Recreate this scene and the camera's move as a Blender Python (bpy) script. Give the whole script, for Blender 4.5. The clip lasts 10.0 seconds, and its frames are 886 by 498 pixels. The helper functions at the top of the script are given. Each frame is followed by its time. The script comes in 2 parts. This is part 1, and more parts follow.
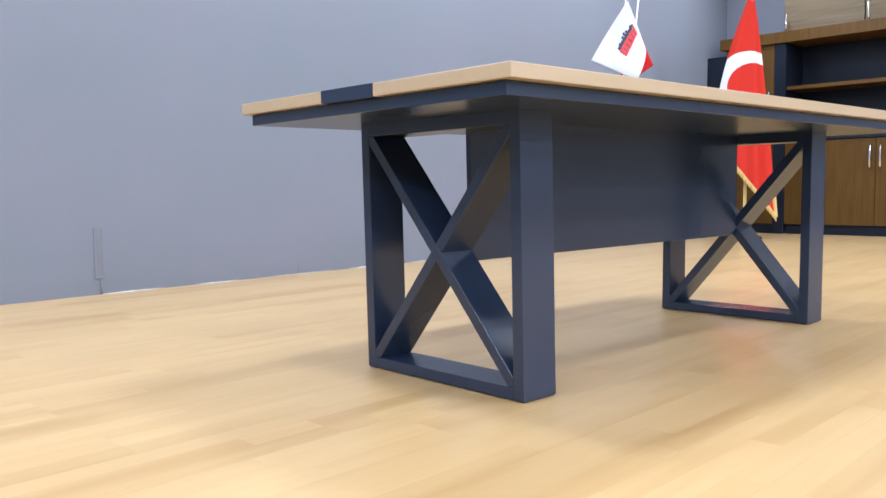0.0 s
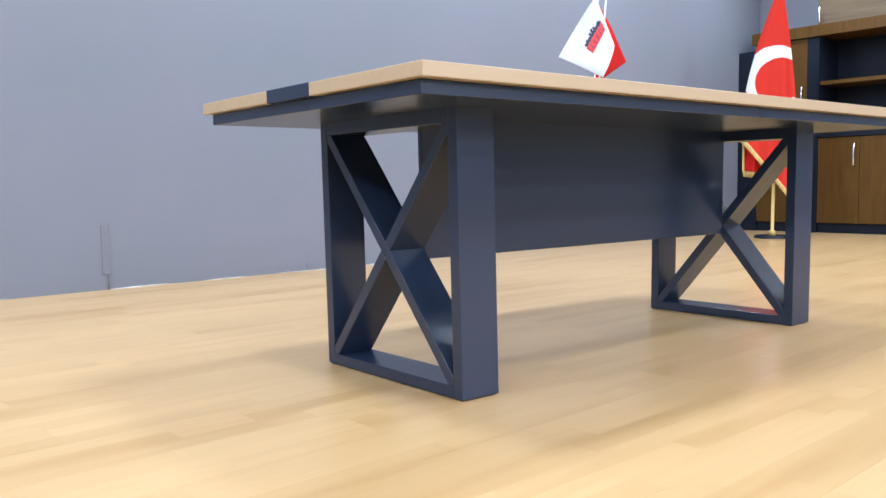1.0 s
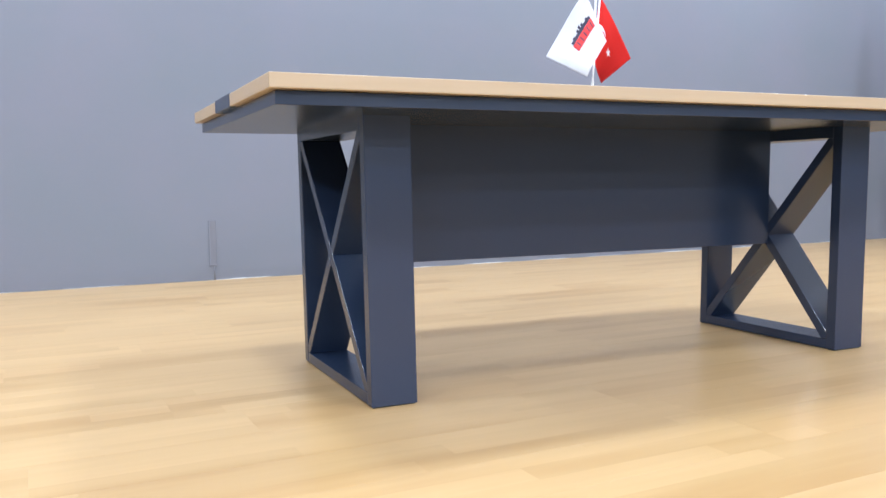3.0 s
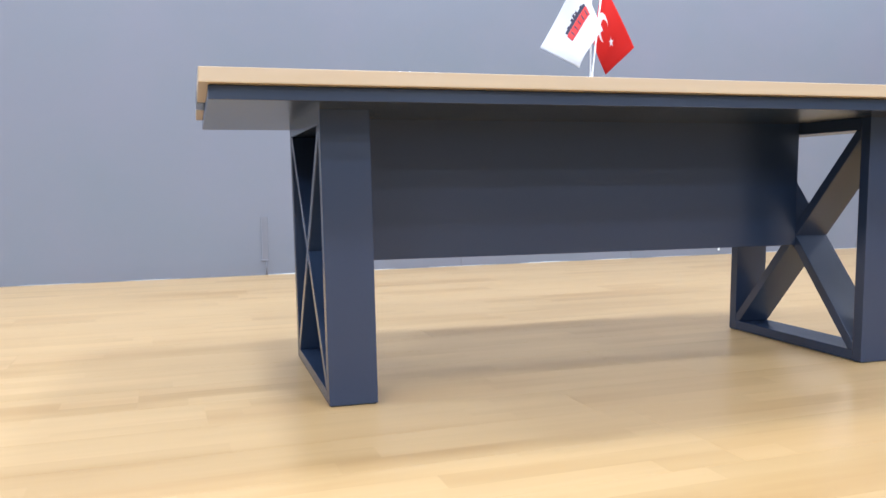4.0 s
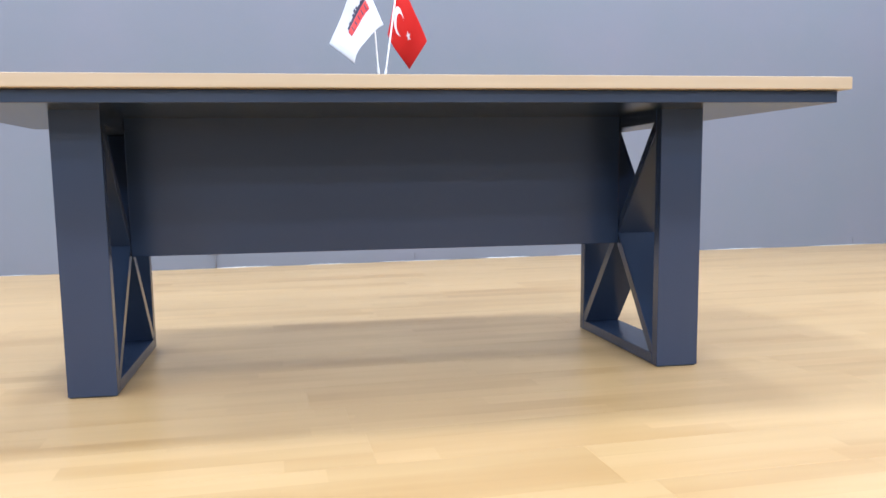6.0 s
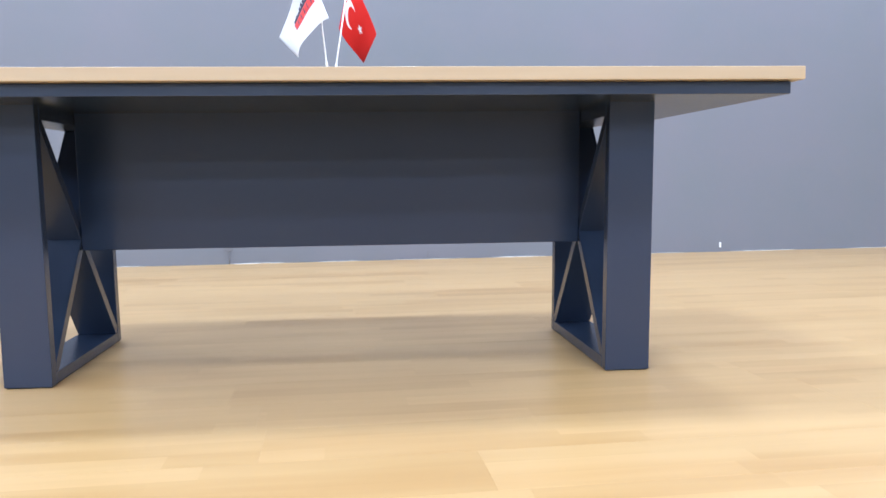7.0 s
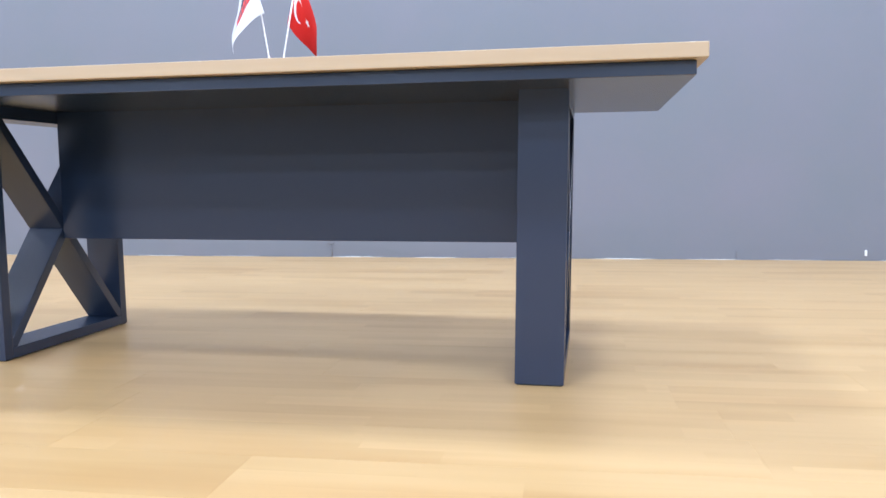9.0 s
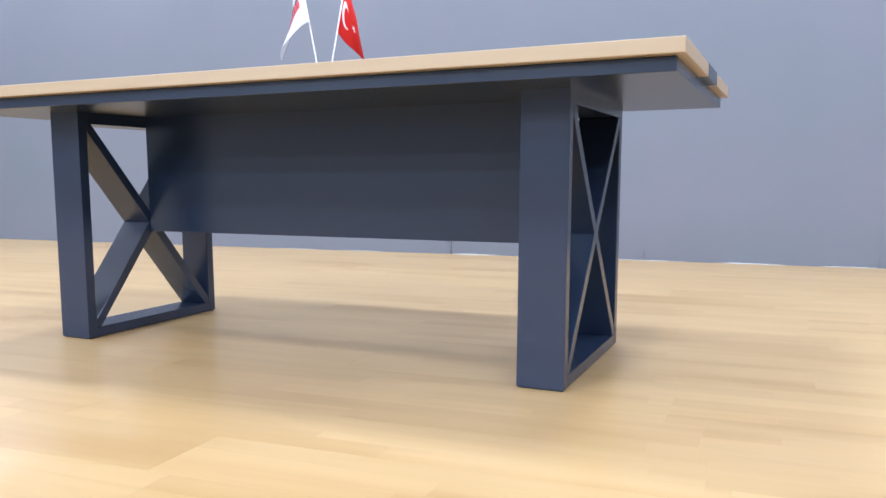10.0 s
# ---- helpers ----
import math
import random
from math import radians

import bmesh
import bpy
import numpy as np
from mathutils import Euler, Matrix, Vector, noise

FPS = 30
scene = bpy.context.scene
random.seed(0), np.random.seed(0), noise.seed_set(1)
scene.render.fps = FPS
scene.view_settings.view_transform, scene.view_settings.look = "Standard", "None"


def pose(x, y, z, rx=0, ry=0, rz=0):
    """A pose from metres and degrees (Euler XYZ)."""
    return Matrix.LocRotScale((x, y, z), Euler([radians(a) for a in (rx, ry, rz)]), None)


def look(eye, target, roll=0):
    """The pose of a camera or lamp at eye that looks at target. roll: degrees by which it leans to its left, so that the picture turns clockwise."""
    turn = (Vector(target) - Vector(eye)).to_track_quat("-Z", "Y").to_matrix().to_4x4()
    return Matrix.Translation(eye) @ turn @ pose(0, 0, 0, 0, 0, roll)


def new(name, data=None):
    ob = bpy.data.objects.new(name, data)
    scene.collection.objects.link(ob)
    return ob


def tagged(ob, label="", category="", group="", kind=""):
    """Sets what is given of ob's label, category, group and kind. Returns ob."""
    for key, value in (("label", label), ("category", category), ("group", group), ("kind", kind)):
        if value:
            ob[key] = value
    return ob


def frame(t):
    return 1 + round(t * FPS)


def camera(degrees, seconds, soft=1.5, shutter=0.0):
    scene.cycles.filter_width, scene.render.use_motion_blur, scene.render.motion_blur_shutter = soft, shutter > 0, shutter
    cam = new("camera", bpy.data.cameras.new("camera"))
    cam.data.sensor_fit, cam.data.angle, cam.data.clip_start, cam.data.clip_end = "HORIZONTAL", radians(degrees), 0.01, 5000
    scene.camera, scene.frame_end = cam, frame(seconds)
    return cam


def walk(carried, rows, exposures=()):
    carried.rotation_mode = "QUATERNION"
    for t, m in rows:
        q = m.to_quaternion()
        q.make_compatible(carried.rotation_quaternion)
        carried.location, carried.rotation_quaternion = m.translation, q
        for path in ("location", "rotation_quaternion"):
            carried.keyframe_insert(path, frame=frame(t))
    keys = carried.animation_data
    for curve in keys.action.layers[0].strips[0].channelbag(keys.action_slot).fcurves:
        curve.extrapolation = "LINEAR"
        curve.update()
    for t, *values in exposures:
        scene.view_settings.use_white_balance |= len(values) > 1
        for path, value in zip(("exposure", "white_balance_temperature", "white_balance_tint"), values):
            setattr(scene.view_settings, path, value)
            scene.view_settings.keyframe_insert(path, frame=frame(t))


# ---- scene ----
cam = camera(57.13, 10.0)
PATH = [
    (0, (-1.4005, -1.2827, 0.5168), (-0.0695, 0.2021, 0.3628), -0.84),
    (0.5, (-1.2926, -1.3736, 0.5103), (-0.0089, 0.1521, 0.3541), -0.92),
    (1, (-1.2044, -1.4572, 0.5148), (0.0320, 0.1069, 0.3566), -0.86),
    (1.5, (-1.1042, -1.5615, 0.5290), (0.0751, 0.0460, 0.3705), -0.94),
    (2, (-0.9610, -1.6704, 0.5406), (0.1117, 0.0100, 0.3805), -0.84),
    (3.5, (-0.4085, -1.8380, 0.5285), (0.2376, 0.0476, 0.3638), -0.56),
    (4, (-0.2409, -1.8690, 0.5244), (0.2929, 0.0514, 0.3595), -0.56),
    (4.5, (-0.0187, -1.9232, 0.5241), (0.4440, 0.0155, 0.3589), -0.66),
    (5, (0.1921, -1.9616, 0.5432), (0.6018, -0.0120, 0.3659), -0.62),
    (5.5, (0.3902, -2.0145, 0.5202), (0.7428, -0.0531, 0.3510), -0.68),
    (6, (0.5935, -2.0430, 0.5237), (0.9093, -0.0762, 0.3449), -0.83),
    (7.5, (1.1050, -2.0170, 0.5035), (1.1361, -0.0250, 0.3276), -0.60),
    (8, (1.3155, -1.9773, 0.5083), (1.2140, 0.0121, 0.3301), -0.60),
    (8.5, (1.5134, -1.9329, 0.5132), (1.2815, 0.0447, 0.3255), -0.49),
    (9, (1.7256, -1.8851, 0.4950), (1.3177, 0.0646, 0.3159), -0.44),
    (9.5, (1.9410, -1.8347, 0.4984), (1.3146, 0.0562, 0.3195), -0.44),
    (10, (2.1390, -1.7734, 0.4997), (1.2985, 0.0323, 0.3175), -0.26),
]
walk(cam, [(t, look(eye, target, roll)) for t, eye, target, roll in PATH],
     exposures=[(0, 0.10, 6350, 10), (5, 0.11, 6300, 10), (10, 0.09, 6100, 10)])

# ---- world and lamps ----
world = bpy.data.worlds.new("world")
scene.world = world
world.use_nodes = True
world.node_tree.nodes["Background"].inputs[0].default_value = (0.75, 0.82, 0.95, 1)
world.node_tree.nodes["Background"].inputs[1].default_value = 0.05

CEILING = 3.0
# a grid of small unseen ceiling panels; the far rows hold half as many, twice as long
# the rows at -8.1 and -10.2 are added for light on the desk front
LAMP_X, LAMP_Y = (-4.06, -2.42, -0.78, 0.86, 2.50, 4.14, 5.78), (2.33, 0.4, -1.66, -3.85, -6.0, -8.1, -10.2)
for ly in LAMP_Y:
    for lx in LAMP_X if ly > -5 else LAMP_X[::2]:
        data = bpy.data.lights.new("ceiling_lamp_light", "AREA")
        data.shape, data.size, data.size_y = "RECTANGLE", 0.28 if ly > -5 else 0.56, 0.34
        # far rows boosted for the desk front, first column for the left wall
        data.energy = (36.0 if ly > -5 else 126.0) * (1.35 if lx < -4 else 1.0)
        data.color = (0.71, 0.815, 0.975)
        new("ceiling_lamp_light", data).matrix_world = pose(lx, ly, CEILING - 0.02)


# ---- materials ----
def material(name, rough=0.5, metal=0.0, spec=0.5):
    m = bpy.data.materials.new(name)
    m.use_nodes = True
    b = m.node_tree.nodes["Principled BSDF"]
    b.inputs["Roughness"].default_value = rough
    b.inputs["Metallic"].default_value = metal
    b.inputs["Specular IOR Level"].default_value = spec
    return m, m.node_tree, b


def maths(t, op, a, b=None, c=None):
    n = t.nodes.new("ShaderNodeMath")
    n.operation = op
    for i, v in enumerate((a, b, c)):
        if v is None:
            continue
        if isinstance(v, (int, float)):
            n.inputs[i].default_value = v
        else:
            t.links.new(v, n.inputs[i])
    return n.outputs[0]


def mix(t, fac, a, b):
    n = t.nodes.new("ShaderNodeMix")
    n.data_type = "RGBA"
    for socket, v in ((n.inputs[0], fac), (n.inputs[6], a), (n.inputs[7], b)):
        if isinstance(v, tuple):
            socket.default_value = (*v, 1)
        elif isinstance(v, (int, float)):
            socket.default_value = v
        else:
            t.links.new(v, socket)
    return n.outputs[2]


def noise_tex(t, coord, scale, detail=3.0, stretch=(1, 1, 1)):
    mp = t.nodes.new("ShaderNodeMapping")
    mp.inputs["Scale"].default_value = stretch
    t.links.new(coord, mp.inputs[0])
    n = t.nodes.new("ShaderNodeTexNoise")
    n.inputs["Scale"].default_value = scale
    n.inputs["Detail"].default_value = detail
    t.links.new(mp.outputs[0], n.inputs["Vector"])
    return n.outputs[0]


def ramp(t, v, lo, hi):
    n = t.nodes.new("ShaderNodeMapRange")
    n.inputs[1].default_value, n.inputs[2].default_value = lo, hi
    t.links.new(v, n.inputs[0])
    return n.outputs[0]


def bump(t, b, v, strength, distance=0.002):
    n = t.nodes.new("ShaderNodeBump")
    n.inputs["Strength"].default_value = strength
    n.inputs["Distance"].default_value = distance
    t.links.new(v, n.inputs["Height"])
    t.links.new(n.outputs[0], b.inputs["Normal"])


def coords(t, which="Object"):
    return t.nodes.new("ShaderNodeTexCoord").outputs[which]


def painted(name, lo, hi, rough, grain=180, strength=0.15, spec=0.5, big=2.2, wave=0.16):
    """Paint or melamine: a base colour that wavers a little, and a fine relief."""
    m, t, b = material(name, rough, 0, spec)
    co = coords(t)
    cloudy = noise_tex(t, co, big, 4)
    fine = noise_tex(t, co, grain, 2)
    t.links.new(mix(t, ramp(t, cloudy, 0.3, 0.7), lo, hi), b.inputs["Base Color"])
    r = maths(t, "MULTIPLY_ADD", cloudy, wave, rough - wave / 2)
    t.links.new(r, b.inputs["Roughness"])
    if strength:
        bump(t, b, fine, strength, 0.0008)
    return m


def wooden(name, light, dark, rough, along=(1.2, 22, 22), scale=3.0, spec=0.5):
    m, t, b = material(name, rough, 0, spec)
    co = coords(t)
    grain = noise_tex(t, co, scale, 5, along)
    tone = noise_tex(t, co, 1.4, 2, (1, 3, 3))
    c = mix(t, ramp(t, grain, 0.3, 0.72), light, dark)
    c = mix(t, maths(t, "MULTIPLY", ramp(t, tone, 0.35, 0.75), 0.35), c, tuple(v * 0.86 for v in light))
    t.links.new(c, b.inputs["Base Color"])
    return m


def floor_material(name):
    """Beech strip laminate: three staves to a board, each in its own tone."""
    m, t, b = material(name, 0.3, 0, 0.38)
    co = coords(t)
    info = t.nodes.new("ShaderNodeObjectInfo").outputs["Random"]
    sep = t.nodes.new("ShaderNodeSeparateXYZ")
    t.links.new(co, sep.inputs[0])
    row = maths(t, "FLOOR", maths(t, "DIVIDE", sep.outputs[1], STAVE))
    first = t.nodes.new("ShaderNodeTexWhiteNoise")
    first.noise_dimensions = "2D"
    pair = t.nodes.new("ShaderNodeCombineXYZ")
    t.links.new(row, pair.inputs[0])
    t.links.new(info, pair.inputs[1])
    t.links.new(pair.outputs[0], first.inputs["Vector"])
    along = maths(t, "FLOOR", maths(t, "ADD", maths(t, "DIVIDE", sep.outputs[0], 0.62), maths(t, "MULTIPLY", first.outputs["Value"], 7.0)))
    second = t.nodes.new("ShaderNodeTexWhiteNoise")
    second.noise_dimensions = "3D"
    three = t.nodes.new("ShaderNodeCombineXYZ")
    t.links.new(row, three.inputs[0])
    t.links.new(along, three.inputs[1])
    t.links.new(info, three.inputs[2])
    t.links.new(three.outputs[0], second.inputs["Vector"])
    tone = second.outputs["Value"]
    shifted = t.nodes.new("ShaderNodeVectorMath")
    shifted.operation = "ADD"
    t.links.new(co, shifted.inputs[0])
    t.links.new(second.outputs["Color"], shifted.inputs[1])
    grain = noise_tex(t, shifted.outputs[0], 3.5, 1, (0.7, 9, 9))
    broad = noise_tex(t, shifted.outputs[0], 2.0, 2, (0.6, 9, 9))
    c = mix(t, ramp(t, tone, 0.12, 0.88), (0.418, 0.259, 0.109), (0.556, 0.366, 0.176))
    apart = t.nodes.new("ShaderNodeVectorMath")
    apart.operation = "ADD"
    t.links.new(co, apart.inputs[0])
    t.links.new(maths(t, "MULTIPLY", info, 37.0), apart.inputs[1])
    flow = noise_tex(t, apart.outputs[0], 1.6, 3, (0.5, 4.5, 4.5))
    c = mix(t, maths(t, "MULTIPLY", ramp(t, flow, 0.35, 0.62), 0.7), (0.508, 0.334, 0.158), c)
    c = mix(t, maths(t, "MULTIPLY", ramp(t, flow, 0.52, 0.78), 0.65), c, (0.385, 0.218, 0.082))
    c = mix(t, maths(t, "MULTIPLY", ramp(t, grain, 0.42, 0.75), 0.16), c, (0.345, 0.208, 0.080))
    c = mix(t, maths(t, "MULTIPLY", ramp(t, broad, 0.45, 0.75), 0.22), c, (0.422, 0.256, 0.108))
    # the fine joint between two staves
    beside = maths(t, "ABSOLUTE", maths(t, "SUBTRACT", maths(t, "FRACT", maths(t, "DIVIDE", sep.outputs[1], STAVE)), 0.5))
    c = mix(t, maths(t, "MULTIPLY", ramp(t, beside, 0.475, 0.5), 0.12), c, (0.30, 0.17, 0.065))
    t.links.new(c, b.inputs["Base Color"])
    wear = noise_tex(t, co, 3.0, 3)
    t.links.new(maths(t, "MULTIPLY_ADD", wear, 0.08, 0.25), b.inputs["Roughness"])
    return m


def crescent_cloth(name, use_uv, outer, inner, star, red=(0.58, 0.026, 0.014)):
    """Red cloth printed with a white crescent and star. outer, inner: (x, y, radius); star: (x, y, radius, turn)."""
    m, t, b = material(name, 0.75, 0, 0.25)
    co = coords(t, "UV" if use_uv else "Object")
    sep = t.nodes.new("ShaderNodeSeparateXYZ")
    t.links.new(co, sep.inputs[0])
    px, py = sep.outputs[0], sep.outputs[1 if use_uv else 2]

    def radius(cx, cy):
        dx, dy = maths(t, "SUBTRACT", px, cx), maths(t, "SUBTRACT", py, cy)
        return dx, dy, maths(t, "SQRT", maths(t, "ADD", maths(t, "MULTIPLY", dx, dx), maths(t, "MULTIPLY", dy, dy)))

    inside = maths(t, "LESS_THAN", radius(*outer[:2])[2], outer[2])
    outside = maths(t, "GREATER_THAN", radius(*inner[:2])[2], inner[2])
    moon = maths(t, "MULTIPLY", inside, outside)
    dx, dy, r = radius(*star[:2])
    ang = maths(t, "ADD", maths(t, "ARCTAN2", dy, dx), 20 * math.pi + star[3])
    fold = maths(t, "ABSOLUTE", maths(t, "SUBTRACT", maths(t, "MODULO", ang, 2 * math.pi / 5), math.pi / 5))
    # in a folded sector the edge runs from the tip to the notch
    tip, notch, half = star[2], star[2] * 0.40, math.pi / 5
    ax, ay, bx, by = notch, 0.0, tip * math.cos(half), tip * math.sin(half)
    nx, ny = by - ay, ax - bx
    edge = maths(t, "ADD", maths(t, "MULTIPLY", maths(t, "MULTIPLY", maths(t, "COSINE", fold), r), nx),
                 maths(t, "MULTIPLY", maths(t, "MULTIPLY", maths(t, "SINE", fold), r), ny))
    starry = maths(t, "LESS_THAN", edge, nx * ax + ny * ay)
    white = maths(t, "MAXIMUM", moon, starry)
    weave = noise_tex(t, co, 60, 2)
    base = mix(t, weave, tuple(v * 0.85 for v in red), red)
    t.links.new(mix(t, white, base, (0.70, 0.70, 0.72)), b.inputs["Base Color"])
    bump(t, b, weave, 0.1, 0.001)
    return m


STAVE = 0.065
M_STEEL = painted("anthracite_melamine", (0.0145, 0.0262, 0.0535), (0.015, 0.0267, 0.0545), 0.25, 260, 0, 0.5, 2.2, 0.0)
M_LEG = painted("anthracite_satin_paint", (0.0180, 0.0295, 0.058), (0.0185, 0.030, 0.059), 0.25, 260, 0, 0.5, 2.2, 0.0)
M_PAD = painted("black_rubber", (0.02, 0.02, 0.02), (0.03, 0.03, 0.03), 0.7)
M_TOP = wooden("maple_laminate", (0.434, 0.326, 0.210), (0.413, 0.304, 0.189), 0.36)
M_WALL = painted("grey_wall_paint", (0.181, 0.199, 0.231), (0.201, 0.204, 0.245), 0.6, 40, 0.05, 0.12, 1.3)
M_DEEPGREY = painted("deeper_grey_paint", (0.164, 0.168, 0.196), (0.182, 0.185, 0.213), 0.6, 60, 0.1, 0.3, 25)
# ceiling grey kept low to cut bounced light; the ceiling is unseen
M_CEIL = painted("grey_ceiling_paint", (0.36, 0.36, 0.36), (0.40, 0.40, 0.39), 0.8, 100, 0)
M_FLOOR = floor_material("beech_strip_laminate")
M_SUB = painted("dark_underlay", (0.12, 0.09, 0.06), (0.16, 0.12, 0.08), 0.8)
M_CAB = wooden("brown_oak_veneer", (0.104, 0.050, 0.008), (0.070, 0.032, 0.005), 0.45, (14, 14, 1.0), 3.0, 0.25)
M_CABTOP = wooden("pale_oak_veneer", (0.160, 0.122, 0.075), (0.115, 0.080, 0.045), 0.5, (14, 1.0, 14), 3.0, 0.25)
M_DARK = painted("dark_blue_melamine", (0.006, 0.009, 0.017), (0.009, 0.013, 0.023), 0.45, 100, 0, 0.2)
M_CHROME, _, _ = material("chrome", 0.18, 1.0)
M_CHROME.node_tree.nodes["Principled BSDF"].inputs["Base Color"].default_value = (0.82, 0.82, 0.84, 1)
M_GOLD = painted("gold_fringe", (0.544, 0.360, 0.104), (0.640, 0.464, 0.176), 0.5, 200, 0.6, 0.5, 30)
M_WHITE = painted("white_plastic", (0.80, 0.80, 0.80), (0.84, 0.84, 0.84), 0.35, 100, 0)
M_SEAL = painted("white_sealant", (0.555, 0.555, 0.555), (0.615, 0.615, 0.615), 0.6, 120, 0.5, 0.4, 9)
M_CLOTH = painted("white_satin", (0.544, 0.552, 0.595), (0.595, 0.603, 0.637), 0.6, 300, 0.15, 0.3, 12)
M_RED = painted("red_print", (0.50, 0.03, 0.04), (0.70, 0.06, 0.05), 0.6, 300, 0.1, 0.3, 60)
M_REARFOLD = painted("red_cloth", (0.60, 0.018, 0.015), (0.70, 0.02, 0.016), 0.75, 300, 0.1, 0.25, 20)
M_NAVY = painted("navy_print", (0.03, 0.03, 0.06), (0.06, 0.05, 0.08), 0.6, 300, 0.1, 0.3, 60)
M_PALE = painted("pale_blue_print", (0.60, 0.63, 0.74), (0.70, 0.72, 0.80), 0.6, 300, 0.1, 0.3, 40)
M_BANNER = crescent_cloth("red_banner_cloth", False, (0.005, 1.325, 0.25), (0.04, 1.28, 0.194), (0.168, 1.118, 0.052, 0.3))
M_PENNANT = crescent_cloth("red_pennant_cloth", True, (0.27, 0.55, 0.2), (0.345, 0.545, 0.158), (0.61, 0.5, 0.085, 0.0), (0.62, 0.018, 0.014))


# ---- mesh helpers ----
def mesh_of(name, bm, mat, smooth=False):
    bmesh.ops.recalc_face_normals(bm, faces=bm.faces)
    me = bpy.data.meshes.new(name)
    bm.to_mesh(me)
    bm.free()
    if mat:
        me.materials.append(mat)
    if smooth:
        me.polygons.foreach_set("use_smooth", [True] * len(me.polygons))
    return me


def part(name, bm, mat, parent, label="", smooth=False):
    ob = new(name, mesh_of(name, bm, mat, smooth))
    ob.parent = parent
    if label:
        tagged(ob, label)
    return ob


def thing(name, m, label, category, group="", kind=""):
    ob = new(name)
    ob.empty_display_size = 0.1
    ob.matrix_world = m
    return tagged(ob, label, category, group, kind)


def block(x0, x1, y0, y1, z0, z1, bevel=0.002, bm=None):
    own = bmesh.new()
    bmesh.ops.create_cube(own, size=1, matrix=Matrix.Translation(((x0 + x1) / 2, (y0 + y1) / 2, (z0 + z1) / 2)) @ Matrix.Diagonal((x1 - x0, y1 - y0, z1 - z0, 1)))
    if bevel:
        bmesh.ops.bevel(own, geom=own.edges[:], offset=bevel, segments=2, affect="EDGES", profile=0.6)
    return merge(bm, own)


def merge(bm, own):
    if bm is None:
        return own
    me = bpy.data.meshes.new("tmp")
    own.to_mesh(me)
    own.free()
    bm.from_mesh(me)
    bpy.data.meshes.remove(me)
    return bm


def prism_x(poly, x0, x1, bevel=0.0015):
    """A polygon of (y, z) carried along x."""
    bm = bmesh.new()
    a = [bm.verts.new((x0, y, z)) for y, z in poly]
    b = [bm.verts.new((x1, y, z)) for y, z in poly]
    bm.faces.new(a)
    bm.faces.new(b[::-1])
    for i in range(len(poly)):
        j = (i + 1) % len(poly)
        bm.faces.new((a[j], a[i], b[i], b[j]))
    bmesh.ops.recalc_face_normals(bm, faces=bm.faces)
    bmesh.ops.bevel(bm, geom=bm.edges[:], offset=bevel, segments=1, affect="EDGES")
    return bm


def prism_y(poly, y0, y1):
    """A polygon of (x, z) carried along y."""
    bm = prism_x(poly, y0, y1)
    for v in bm.verts:
        v.co = Vector((v.co.y, v.co.x, v.co.z))
    return bm


def clip(poly, nx, ny, d):
    """The part of a convex polygon where nx * x + ny * y <= d."""
    out = []
    for i, p in enumerate(poly):
        q = poly[(i + 1) % len(poly)]
        a, b = nx * p[0] + ny * p[1] - d, nx * q[0] + ny * q[1] - d
        if a <= 0:
            out.append(p)
        if (a < 0 < b) or (b < 0 < a):
            k = a / (a - b)
            out.append((p[0] + k * (q[0] - p[0]), p[1] + k * (q[1] - p[1])))
    return out


def tube(points, radius, sides=10, bm=None):
    """A round bar along points; radius may be one number or one for each point."""
    own = bmesh.new()
    rings = []
    pts = [Vector(p) for p in points]
    for i, p in enumerate(pts):
        way = (pts[min(i + 1, len(pts) - 1)] - pts[max(i - 1, 0)]).normalized()
        side = way.cross(Vector((0.31, 0.87, 0.38))).normalized()
        up = way.cross(side)
        r = radius[i] if isinstance(radius, (list, tuple)) else radius
        rings.append([own.verts.new(p + r * (side * math.cos(a) + up * math.sin(a))) for a in (2 * math.pi * k / sides for k in range(sides))])
    for u, v in zip(rings, rings[1:]):
        for k in range(sides):
            own.faces.new((u[k], u[(k + 1) % sides], v[(k + 1) % sides], v[k]))
    own.faces.new(rings[0][::-1])
    own.faces.new(rings[-1])
    return merge(bm, own)


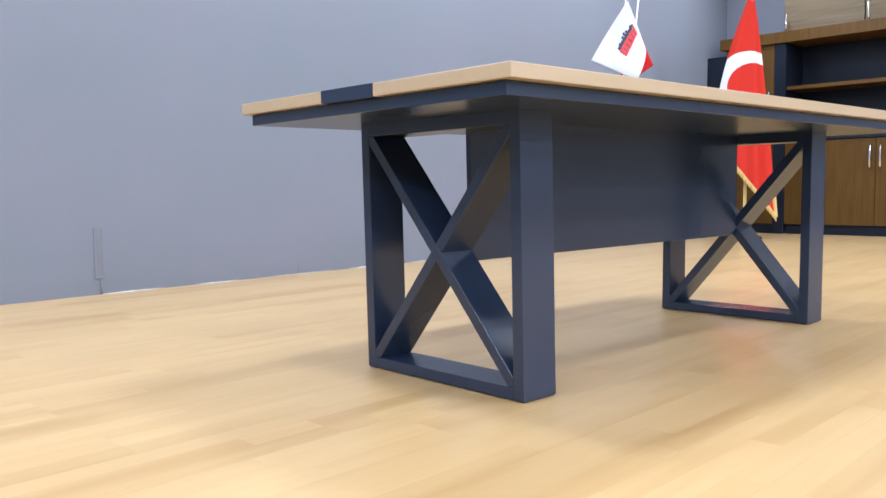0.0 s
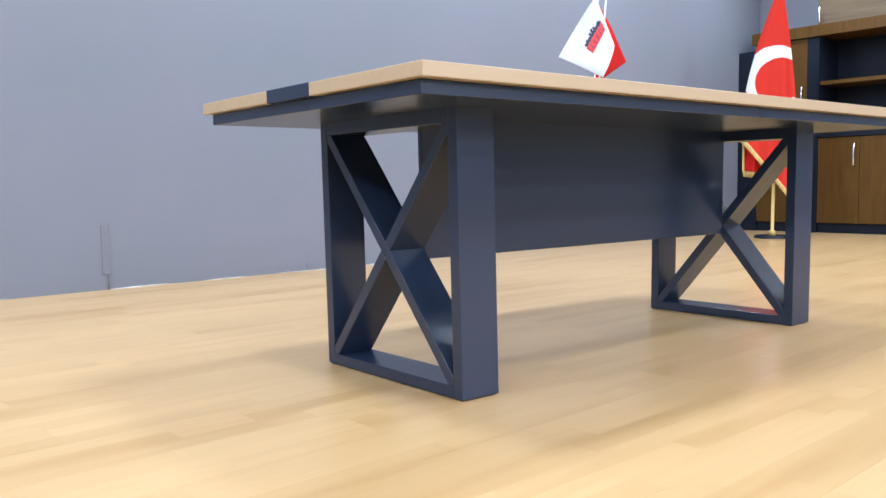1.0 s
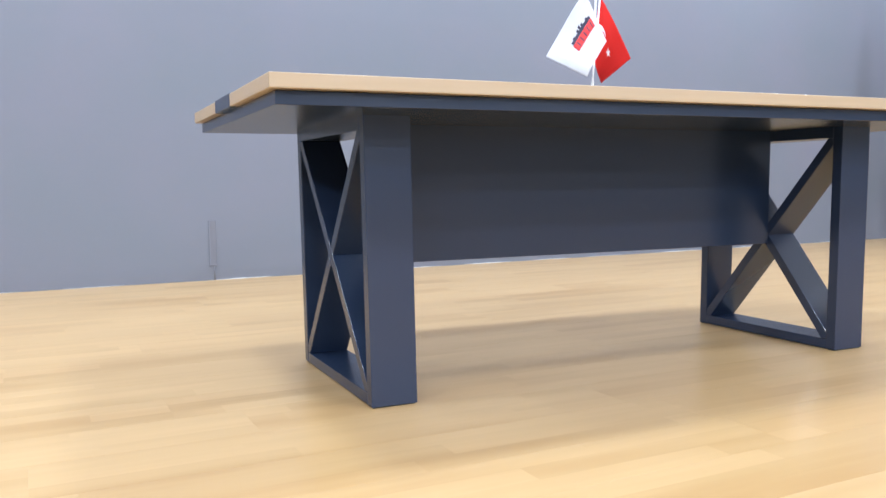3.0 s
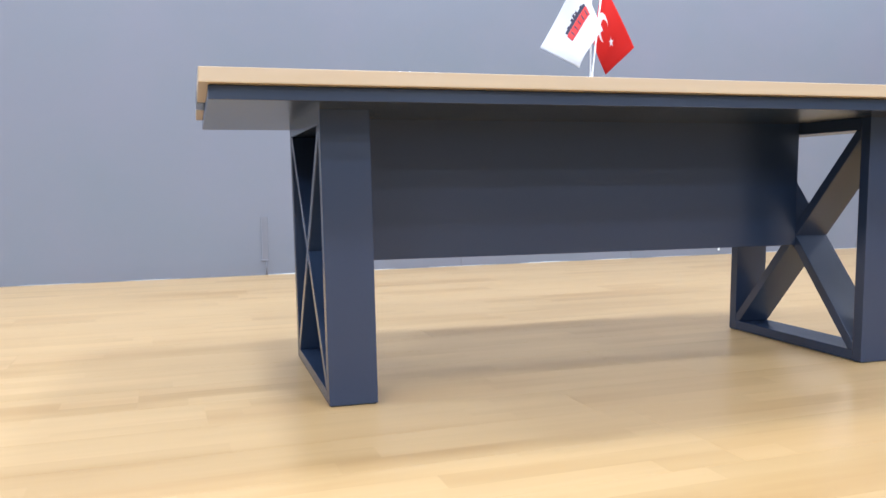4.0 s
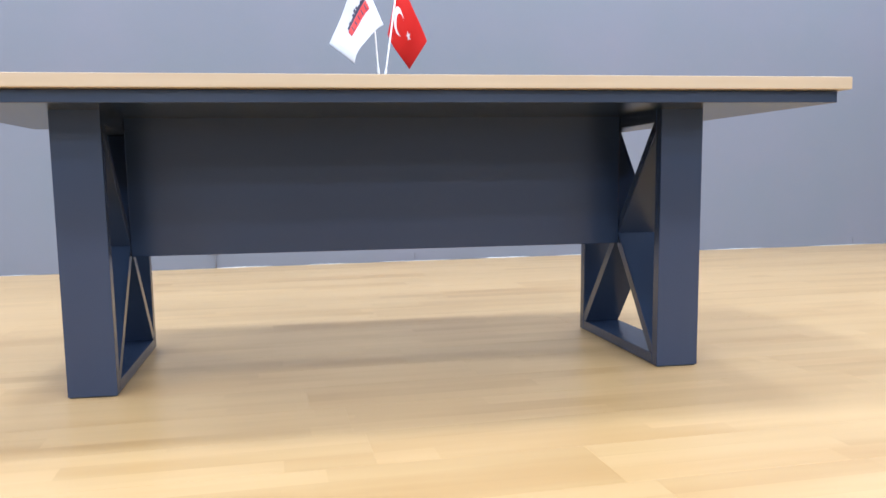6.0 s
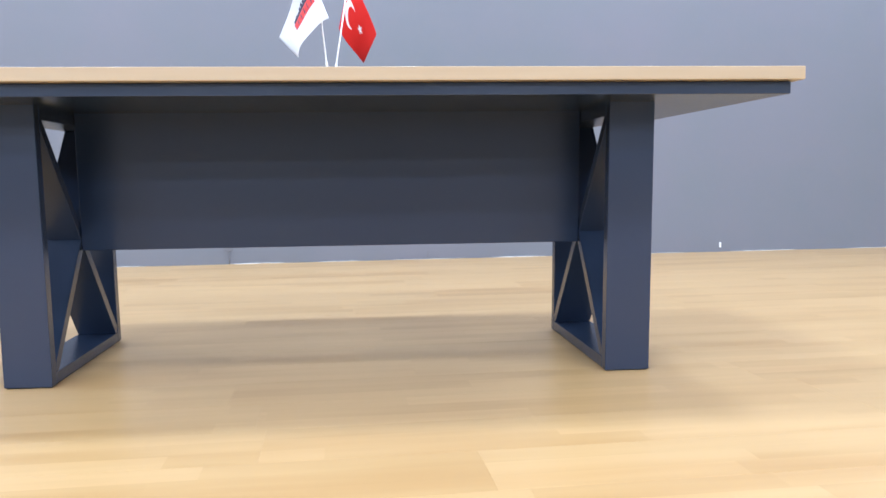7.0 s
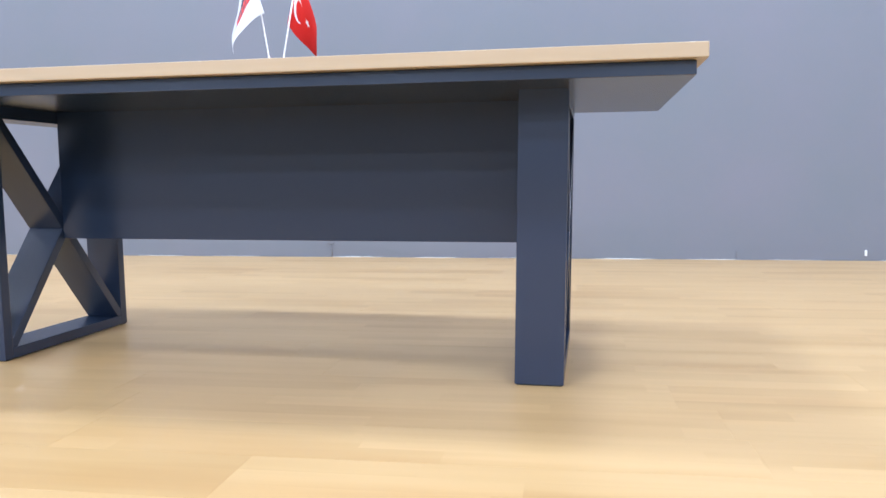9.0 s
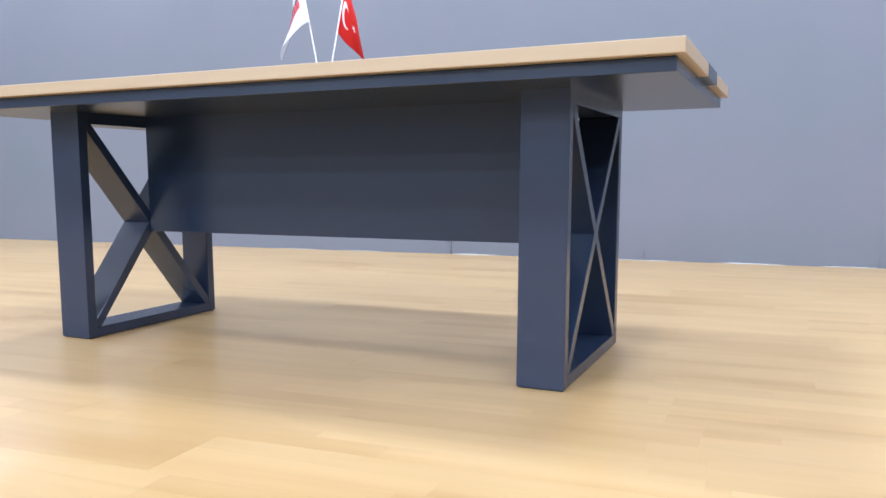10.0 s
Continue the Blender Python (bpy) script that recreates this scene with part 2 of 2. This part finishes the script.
def sheet(fn, nu, nv, thick=0.0008, u0=0.0, u1=1.0, v0=0.0, v1=1.0, lift=0.0):
    """Cloth: the surface fn(u, v), with a thickness and UVs."""
    bm = bmesh.new()
    uv = bm.loops.layers.uv.new("UVMap")

    def at(u, v, off):
        e = 1e-3
        p = fn(u, v)
        n = (fn(u + e, v) - fn(u - e, v)).cross(fn(u, v + e) - fn(u, v - e)).normalized()
        return p + n * off

    grids = []
    for off in (lift + thick / 2, lift - thick / 2):
        grids.append([[bm.verts.new(at(u0 + (u1 - u0) * i / nu, v0 + (v1 - v0) * j / nv, off)) for j in range(nv + 1)] for i in range(nu + 1)])
    for k, g in enumerate(grids):
        for i in range(nu):
            for j in range(nv):
                ij = [(i, j), (i + 1, j), (i + 1, j + 1), (i, j + 1)]
                f = bm.faces.new([g[a][b] for a, b in (ij if k == 0 else ij[::-1])])
                for loop, (a, b) in zip(f.loops, ij if k == 0 else ij[::-1]):
                    loop[uv].uv = (u0 + (u1 - u0) * a / nu, v0 + (v1 - v0) * b / nv)
    rim = [(i, 0) for i in range(nu)] + [(nu, j) for j in range(nv)] + [(i, nv) for i in range(nu, 0, -1)] + [(0, j) for j in range(nv, 0, -1)]
    for (a, b), (c, d) in zip(rim, rim[1:] + rim[:1]):
        f = bm.faces.new((grids[0][a][b], grids[1][a][b], grids[1][c][d], grids[0][c][d]))
        for loop, (i, j) in zip(f.loops, ((a, b), (a, b), (c, d), (c, d))):
            loop[uv].uv = (u0 + (u1 - u0) * i / nu, v0 + (v1 - v0) * j / nv)
    return bm


# ---- room ----
# the room's frame: x along the long grey wall, y away from the viewer, the wall's face at y = 0
ROOM = pose(0, 2.880, 0, 0, 0, 3.35)
# Y0 lies far behind, unseen, to hold the added lamp rows
X0, X1, Y0 = -6.0, 6.835, -12.0


def wall(name, x0, x1, y0, y1, label):
    ob = new(name, mesh_of(name, block(x0, x1, y0, y1, 0, CEILING, 0), M_WALL))
    ob.matrix_world = ROOM
    return tagged(ob, label, "wall", kind="structure")


wall("wall_north", X0 - 0.15, X1 + 0.15, 0, 0.15, "plain lavender-grey painted wall with scuffs near the floor")
wall("wall_east", X1, X1 + 0.15, Y0, -0.003, "plain grey painted wall behind the cabinets")
wall("wall_west", X0 - 0.15, X0, Y0, -0.003, "plain grey painted side wall")
wall("wall_south", X0 - 0.15, X1 + 0.15, Y0 - 0.15, Y0 - 0.003, "plain grey painted wall facing the desk")
# unseen ceiling, added to close the room above
ceiling = new("ceiling", mesh_of("ceiling", block(X0 - 0.15, X1 + 0.15, Y0 - 0.15, 0.15, CEILING + 0.003, CEILING + 0.15, 0), M_CEIL))
ceiling.matrix_world = ROOM
tagged(ceiling, "plain grey ceiling closing the room, out of view", "ceiling", kind="structure")

# ---- desk ----
W, D, T, H, LEGS = 0.1156, 0.5909, 0.033, 0.6904, 1.617
TOP = (-0.2724, 1.8991, -0.2164, 0.7785)
SPLAY = 0.0135  # the legs spread a little towards the top
SKEW = 0.0263  # the desk is slightly out of square


def desk():
    t = thing("office_desk", pose(0, 0, 0), "large maple-topped desk with anthracite crossed-frame legs, on the laminate floor", "desk")
    x0, x1, y0, y1 = TOP
    z0, z1 = 0.7202, 0.7507
    part("tabletop_board", block(x0, x1, y0, 0.2, z0, z1, 0.0025), M_TOP, t, "pale maple laminate board with a matching edge band")
    part("tabletop_board", block(x0, x1, 0.4, y1, z0, z1, 0.0025), M_TOP, t, "pale maple laminate board with a matching edge band")
    part("inlay_strip", block(x0 - 0.0012, x1 + 0.0012, 0.2006, 0.3994, z0 - 0.001, z1 + 0.0006, 0.002), M_STEEL, t, "anthracite strip let into the maple top")
    part("under_frame", block(-0.2543, 1.8798, -0.1876, 0.7556, H, z0 - 0.0008, 0.002), M_STEEL, t, "anthracite board under the maple top")
    part("modesty_panel", prism_y([(W + 0.0005 - SPLAY * 0.316, 0.316), (LEGS - W - 0.0005 + SPLAY * 0.316, 0.316), (LEGS - W - 0.0005 + SPLAY * H, H + 0.002), (W + 0.0005 - SPLAY * H, H + 0.002)], 0.277, 0.295), M_STEEL, t, "anthracite panel hanging between the legs")
    inner = [(T, T), (D - T, T), (D - T, H - T), (T, H - T)]
    dy, dz = D - 2 * T, H - 2 * T
    length = math.hypot(dy, dz)
    half = 0.0145

    def strip(ny, nz, d, poly):
        return clip(clip(poly, ny, nz, d + half), -ny, -nz, -d + half)

    n1 = (-dz / length, dy / length)
    n2 = (dz / length, dy / length)
    d1 = n1[0] * T + n1[1] * T
    d2 = n2[0] * T + n2[1] * (H - T)
    whole = strip(*n1, d1, inner)
    other = strip(*n2, d2, inner)
    low = clip(other, n1[0], n1[1], d1 - half - 0.0002)
    high = clip(other, -n1[0], -n1[1], -(d1 + half + 0.0002))
    for x in (0, LEGS - W):
        part("front_post", block(x, x + W, 0, T, 0.003, H + 0.004, 0.002), M_LEG, t)
        part("rear_post", block(x, x + W, D - T, D, 0.003, H + 0.004, 0.002), M_LEG, t)
        part("bottom_rail", block(x, x + W, T, D - T, 0.003, T, 0.0015), M_LEG, t)
        part("top_rail", block(x, x + W, T, D - T, H - T, H + 0.003, 0.0015), M_LEG, t)
        part("brace", prism_x(whole, x + 0.0006, x + W - 0.0006), M_LEG, t)
        part("brace", prism_x(low, x + 0.0006, x + W - 0.0006), M_LEG, t)
        part("brace", prism_x(high, x + 0.0006, x + W - 0.0006), M_LEG, t)
        for y in (0.004, D - T + 0.004):
            part("foot_pad", block(x + 0.004, x + W - 0.004, y, y + T - 0.008, 0, 0.004, 0.0008), M_PAD, t, "thin black rubber pad")
    lean = Matrix.Identity(4)
    lean[0][1] = -SKEW
    for ob in t.children:
        ob.data.transform(lean)
        if ob.name.split(".")[0] in ("front_post", "rear_post", "bottom_rail", "top_rail", "brace", "foot_pad"):
            splay = Matrix.Identity(4)
            splay[0][2] = SPLAY if ob.data.vertices[0].co.x > 0.8 else -SPLAY
            ob.data.transform(splay)
    return t


desk()


# ---- small flags on the desk ----
def corners(a, b, c, d, sag, ripple, phase, pull=(0, 0, 0)):
    """A draped rectangle: hoist from d (top) to c (bottom), fly from a (top) to b (bottom)."""
    a, b, c, d = (Vector(p) for p in (a, b, c, d))
    n = ((a - d) + (b - c)).cross((c - d) + (b - a)).normalized()

    def fn(u, v):
        p = d.lerp(a, u).lerp(c.lerp(b, u), v)
        bow = sag * 4 * u * (1 - u) + ripple * math.sin(2.2 * math.pi * u + phase + 1.6 * v) * (0.35 + 0.65 * u)
        edge = 0.012 * math.sin(math.pi * u) * (v - 0.4)
        return p + n * bow + Vector((0, 0, -edge)) + Vector(pull) * (4 * u * (1 - u) * v)
    return fn


def desk_flags():
    t = thing("desk_flag_stand", pose(0, -0.0065, 0.0074), "white two-pole stand with a white and a red desk flag", "flag stand")
    base = bmesh.new()
    bmesh.ops.create_cone(base, cap_ends=True, segments=40, radius1=0.042, radius2=0.037, depth=0.0196, matrix=Matrix.Translation((0.798, 0.29, 0.7533)))
    bmesh.ops.bevel(base, geom=[e for e in base.edges if e.calc_face_angle(0) > 0.8], offset=0.002, segments=2, affect="EDGES")
    part("base", base, M_WHITE, t, "round white plastic base")
    for bx, by, tx, ty in ((0.793, 0.279, 0.762, 0.212, ), (0.804, 0.304, 0.862, 0.336)):
        foot, tip = Vector((bx, by, 0.76)), Vector((tx, ty, 1.12))
        pole = part("pole", tube([foot, foot.lerp(tip, 0.16), foot.lerp(tip, 0.18), tip], [0.0038, 0.0036, 0.0024, 0.0022], 12), M_WHITE, t, "thin white plastic pole", True)
        knob = bmesh.new()
        bmesh.ops.create_uvsphere(knob, u_segments=14, v_segments=10, radius=0.006, matrix=Matrix.Translation(tip))
        part("finial", knob, M_WHITE, pole, "", True)
    fn = corners((0.659, 0.321, 0.890), (0.721, 0.196, 0.820), (0.802, 0.219, 0.927), (0.745, 0.245, 1.072), 0.006, 0.006, 0.4, (-0.010, -0.018, 0.012))
    white = part("white_flag", sheet(fn, 40, 28), M_CLOTH, t, "white satin flag with a small red and navy emblem", True)
    for side in (0.0012, -0.0012):
        part("emblem_band", sheet(fn, 16, 6, 0.0003, 0.12, 0.68, 0.43, 0.60, side), M_RED, white, "red printed band", True)
        for k in range(9):
            u = 0.13 + 0.06 * k
            h = (0.05, 0.09, 0.06, 0.11, 0.13, 0.11, 0.07, 0.09, 0.05)[k]
            part("emblem_block", sheet(fn, 2, 3, 0.0003, u, u + 0.045, 0.425 - h, 0.424, side), M_NAVY, white)
        for k in range(5):
            u = 0.17 + 0.1 * k
            part("emblem_mark", sheet(fn, 2, 3, 0.0003, u, u + 0.022, 0.46, 0.57, side * 1.4), M_NAVY, white)
        part("emblem_backing", sheet(fn, 14, 3, 0.0003, 0.15, 0.66, 0.36, 0.428, side), M_NAVY, white, "navy printed band")
        part("emblem_shade", sheet(fn, 6, 4, 0.0002, 0.72, 0.90, 0.36, 0.50, side), M_PALE, white, "pale blue print")
        part("emblem_shade", sheet(fn, 5, 3, 0.0002, 0.05, 0.14, 0.16, 0.26, side), M_PALE, white, "pale blue print")
        part("emblem_shade", sheet(fn, 6, 4, 0.0002, 0.62, 0.86, 0.20, 0.32, side), M_PALE, white, "pale blue print")
        part("emblem_shade", sheet(fn, 6, 3, 0.0002, 0.40, 0.62, 0.66, 0.72, side), M_PALE, white, "pale blue print")
    fr = corners((0.926, 0.271, 0.894), (0.891, 0.377, 0.831), (0.822, 0.325, 0.92), (0.859, 0.338, 1.09), -0.004, 0.005, 2.0)
    part("red_flag", sheet(fr, 44, 32), M_PENNANT, t, "red flag with a white crescent and star", True)


desk_flags()


# ---- floor-standing flag ----
def banner():
    t = thing("standing_flag", pose(5.55, 2.379, 0, 0, 0, -60) @ Matrix.Diagonal((1.05, 1.05, 1.06, 1)), "tall red flag with gold fringe hanging from a gold pole", "flag")
    base = bmesh.new()
    bmesh.ops.create_cone(base, cap_ends=True, segments=48, radius1=0.15, radius2=0.14, depth=0.022, matrix=Matrix.Translation((0, 0, 0.011)))
    bmesh.ops.bevel(base, geom=[e for e in base.edges if e.calc_face_angle(0) > 0.8], offset=0.004, segments=2, affect="EDGES")
    part("base", base, M_DARK, t, "dark round base")
    part("pole", tube([(0, 0, 0.02), (0, 0, 0.06), (0, 0, 0.07), (0.024, 0, 2.2)], [0.03, 0.026, 0.0135, 0.0125], 20), M_GOLD, t, "slim gold pole", True)
    tip = bmesh.new()
    bmesh.ops.create_cone(tip, cap_ends=True, segments=16, radius1=0.03, radius2=0.002, depth=0.14, matrix=Matrix.Translation((0.024, 0, 2.27)))
    part("finial", tip, M_GOLD, t, "gold spear tip", True)

    def front(u, v):
        k = max(0.0, min(1.0, v))
        left = 0.004 - 0.29 * (1 - (1 - k) ** 1.6) + 0.02 * k
        right = 0.052 + 0.205 * k ** 0.8
        bottom = 0.85 - 0.66 * max(0.0, u) ** 1.05
        z = 2.0 + (bottom - 2.0) * v
        x = left + (right - left) * u
        y = -0.035 - 0.07 * k * math.sin(math.pi * u) - 0.024 * math.sin(3.4 * math.pi * u + 0.8 * v) * min(1, 1.5 * k) + 0.01 * math.sin(7 * math.pi * u + 2 * v) * k
        return Vector((x, y, z))

    cloth = part("cloth", sheet(front, 80, 80, 0.002), M_BANNER, t, "red cloth with a white crescent and star", True)

    def tassels(edge, drop):
        def fn(u, v):
            return edge(u) + Vector((0, -0.003 + 0.004 * math.sin(140 * u), 0.012 - drop * v - 0.006 * v * abs(math.sin(75 * u))))
        return fn

    part("fringe", sheet(tassels(lambda u: front(u, 1.0), 0.05), 160, 3, 0.006), M_GOLD, cloth, "gold fringe", True)
    part("side_fringe", sheet(lambda u, v: front(1.0, 0.86 + 0.14 * u) + Vector((-0.02 + 0.03 * v, -0.004, 0)), 30, 2, 0.005), M_GOLD, cloth, "gold fringe", True)

    def back(u, v):
        k = max(0.0, min(1.0, v))
        left = 0.0 - 0.235 * min(1, k * 1.2)
        right = 0.04 - 0.12 * k
        z = 1.98 + (0.55 - 1.98) * v
        return Vector((left + (right - left) * u, 0.035 + 0.03 * math.sin(3 * math.pi * u), z - 0.02 * u * v))

    rear = part("rear_fold", sheet(back, 30, 40, 0.002), M_REARFOLD, t, "dark red rear fold of the flag", True)
    part("fringe", sheet(tassels(lambda u: back(u, 1.0), 0.045), 60, 3, 0.006), M_GOLD, rear, "gold fringe", True)
    part("side_fringe", sheet(lambda u, v: back(0.0, 0.78 + 0.22 * u) + Vector((-0.012 + 0.02 * v, -0.004, 0)), 20, 2, 0.005), M_GOLD, rear, "gold fringe", True)


banner()


# ---- wall unit on the east side; x = distance from the front towards the wall, y = away from the long wall ----
CAB = ROOM @ pose(6.41, -0.072, 0) @ Matrix.Diagonal((1, 1.048, 1.0625, 1))


def handle(parent, y, z, tall):
    pts = [(0, y, z - tall / 2), (-0.022, y, z - tall / 2 + 0.008), (-0.03, y, z - tall / 4), (-0.032, y, z), (-0.03, y, z + tall / 4), (-0.022, y, z + tall / 2 - 0.008), (0, y, z + tall / 2)]
    part("handle", tube(pts, [0.011, 0.011, 0.009, 0.008, 0.009, 0.011, 0.011], 10), M_CHROME, parent, "curved chrome handle", True)


def low_cabinet(y0, y1, hand):
    """A base unit between y0 > y1 (both below zero)."""
    t = thing("base_cabinet", CAB, "brown oak base cabinet with a dark plinth, against the wall", "cabinet", "base cabinets of the wall unit")
    part("carcass", block(0.021, 0.42, y1 + 0.001, y0 - 0.001, 0.08, 0.85, 0.001), M_DARK, t)
    part("plinth", block(0.03, 0.42, y1 + 0.001, y0 - 0.001, 0, 0.079, 0.001), M_DARK, t, "dark blue plinth")
    d = part("door", block(0, 0.02, y1 + 0.002, y0 - 0.002, 0.09, 0.846, 0.002), M_CAB, t, "brown oak door")
    if hand:
        handle(d, y1 + 0.042 if hand > 0 else y0 - 0.042, 0.69, 0.19)


for y0, y1, hand in ((-0.13, -0.60, 0), (-0.71, -1.075, 1), (-1.075, -1.495, 1), (-1.495, -1.915, -1), (-1.915, -2.36, 1)):
    low_cabinet(y0, y1, hand)
tagged(part("worktop", block(-0.012, 0.42, -2.38, -0.711, 0.852, 0.94, 0.003), M_DARK, None), "dark blue worktop along the base cabinets", "worktop").matrix_world = CAB


def column(y0, y1, z1):
    ob = part("cabinet_column", block(-0.006, 0.42, y1, y0, 0, z1, 0.002), M_DARK, None)
    ob.matrix_world = CAB
    tagged(ob, "dark blue upright of the wall unit, standing on the floor", "cabinet column", "uprights of the wall unit")


column(0.064, -0.128, 1.69)
column(-0.602, -0.708, 1.742)

tall = thing("tall_cabinet", CAB, "brown oak upper cabinet with one closed door", "cabinet")
part("carcass", block(0.021, 0.42, -0.599, -0.131, 0.852, 1.742, 0.001), M_DARK, tall)
handle(part("door", block(0, 0.02, -0.598, -0.132, 0.856, 1.739, 0.002), M_CAB, tall, "brown oak door"), -0.56, 1.24, 0.15)

shelf = thing("open_shelf_unit", CAB, "dark open shelving with brown oak shelf edges", "shelf unit")
part("back_panel", block(0.40, 0.42, -2.38, -0.711, 0.943, 1.742, 0.001), M_DARK, shelf)
part("side_panel", block(0.06, 0.398, -2.38, -2.35, 0.943, 1.742, 0.001), M_DARK, shelf)
part("shelf_board", block(0.02, 0.398, -2.348, -0.711, 1.318, 1.35, 0.001), M_CAB, shelf, "brown oak shelf")
tagged(part("cornice_board", block(-0.03, 0.42, -2.40, -0.075, 1.745, 1.845, 0.003), M_CAB, None), "brown oak board capping the wall unit", "cornice board").matrix_world = CAB

for y0, y1 in ((-0.66, -1.36), (-1.365, -2.06)):
    t = thing("upper_cabinet", CAB, "pale oak cupboard on top of the wall unit", "cabinet", "upper cabinets of the wall unit")
    part("carcass", block(0.081, 0.42, y1, y0, 1.848, 2.45, 0.001), M_DARK, t)
    handle(part("door", block(0.06, 0.08, y1 + 0.002, y0 - 0.002, 1.852, 2.445, 0.002), M_CABTOP, t, "pale oak door"), y0 - 0.05, 1.93, 0.14)


# ---- marks along the wall ----
def on_wall(name, bm, mat, label, category):
    ob = part(name, bm, mat, None)
    ob.matrix_world = ROOM
    return tagged(ob, label, category)


cover = thing("cable_cover", ROOM, "narrow cable cover painted over in wall grey", "cable cover")
# the plate is a little darker than the ribs beside it
part("cover_plate", block(0.006, 0.040, -0.003, 0.0, 0.09, 0.335, 0.001), M_DEEPGREY, cover, "plate in a slightly deeper grey than the wall")
part("cover_rib", block(0.000, 0.007, -0.005, 0.0, 0.09, 0.335, 0.002), M_WALL, cover)
part("cover_rib", block(0.039, 0.046, -0.005, 0.0, 0.09, 0.335, 0.002), M_WALL, cover)
part("cover_lip", block(-0.002, 0.048, -0.007, 0.0, 0.080, 0.091, 0.002), M_DEEPGREY, cover)
part("cable_stub", tube([(0.028, -0.002, 0.0), (0.028, -0.002, 0.08)], 0.004, 8), M_DEEPGREY, cover, "", True)
for wx in (2.424, 4.35, 1.217, -1.9):
    on_wall("wall_nick", block(wx, wx + 0.006, -0.004, -0.0005, 0.004, 0.05, 0.001), M_DEEPGREY, "small dark nick at the foot of the wall", "wall mark")
on_wall("wall_clip", block(3.118, 3.131, -0.012, -0.001, 0.028, 0.062, 0.003), M_WHITE, "small white plastic clip on the wall", "clip")

random.seed(5)
for x, length, fat in ((-2.6, 0.5, 0.5), (-1.25, 0.3, 0.4), (-0.75, 0.3, 0.4), (0.03, 0.32, 1.3), (0.55, 0.25, 0.8), (1.0, 0.45, 0.6), (1.62, 0.35, 1.2), (2.15, 0.3, 0.7), (2.6, 0.3, 0.5), (3.2, 0.45, 1.0), (4.0, 0.5, 0.8), (4.9, 0.4, 0.6)):
    n = 16
    pts = [(x + length * i / n, -0.001 + random.uniform(-0.001, 0.001), 0.001 + random.uniform(0, 0.002)) for i in range(n + 1)]
    rad = [0.0008 + fat * random.uniform(0.0006, 0.003) * math.sin(math.pi * i / n) for i in range(n + 1)]
    on_wall("sealant_bead", tube(pts, rad, 7), M_SEAL, "uneven white sealant where wall meets floor", "sealant")

# ---- floor: one slab, and the boards laid on it ----
slab = new("floor", mesh_of("floor", block(X0 - 0.15, X1 + 0.15, Y0 - 0.15, 0.15, -0.12, -0.009, 0), M_SUB))
slab.matrix_world = ROOM
tagged(slab, "pale beech strip laminate floor", "floor", kind="structure")
BOARD_W, BOARD_L = 3 * STAVE, 1.29


def board_bm(length, bm=None, at=(0, 0)):
    """A board with a small chamfer round its upper face."""
    own = bmesh.new()
    e = 0.0003
    x0, x1, y0, y1 = at[0], at[0] + length, at[1], at[1] + BOARD_W
    rings = [[own.verts.new((x, y, z)) for x, y in ((x0 + k, y0 + k), (x1 - k, y0 + k), (x1 - k, y1 - k), (x0 + k, y1 - k))] for k, z in ((0, -0.0085), (0, -e), (e, 0.0))]
    own.faces.new(rings[2])
    for low, top in zip(rings, rings[1:]):
        for i in range(4):
            j = (i + 1) % 4
            own.faces.new((low[i], low[j], top[j], top[i]))
    return merge(bm, own)


shared = mesh_of("floor_board", board_bm(BOARD_L), M_FLOOR)
rest = bmesh.new()
count = 0
random.seed(11)
rows = int(-Y0 / BOARD_W) + 1
for r in range(rows):
    y = -BOARD_W * (r + 1)
    x = X0 - random.uniform(0, BOARD_L)
    while x < X1:
        near = -1.9 < x < 5.0 and y > -4.6
        if near and x + BOARD_L < X1 and count < 300:
            ob = new("floor_board", shared)
            ob.parent = slab
            ob.location = (x, y, 0)
            count += 1
        else:
            board_bm(min(BOARD_L, X1 - x), rest, (x, y))
        x += BOARD_L
far = part("floor_boards_beyond", rest, M_FLOOR, slab)
tagged(far, kind="stuff")
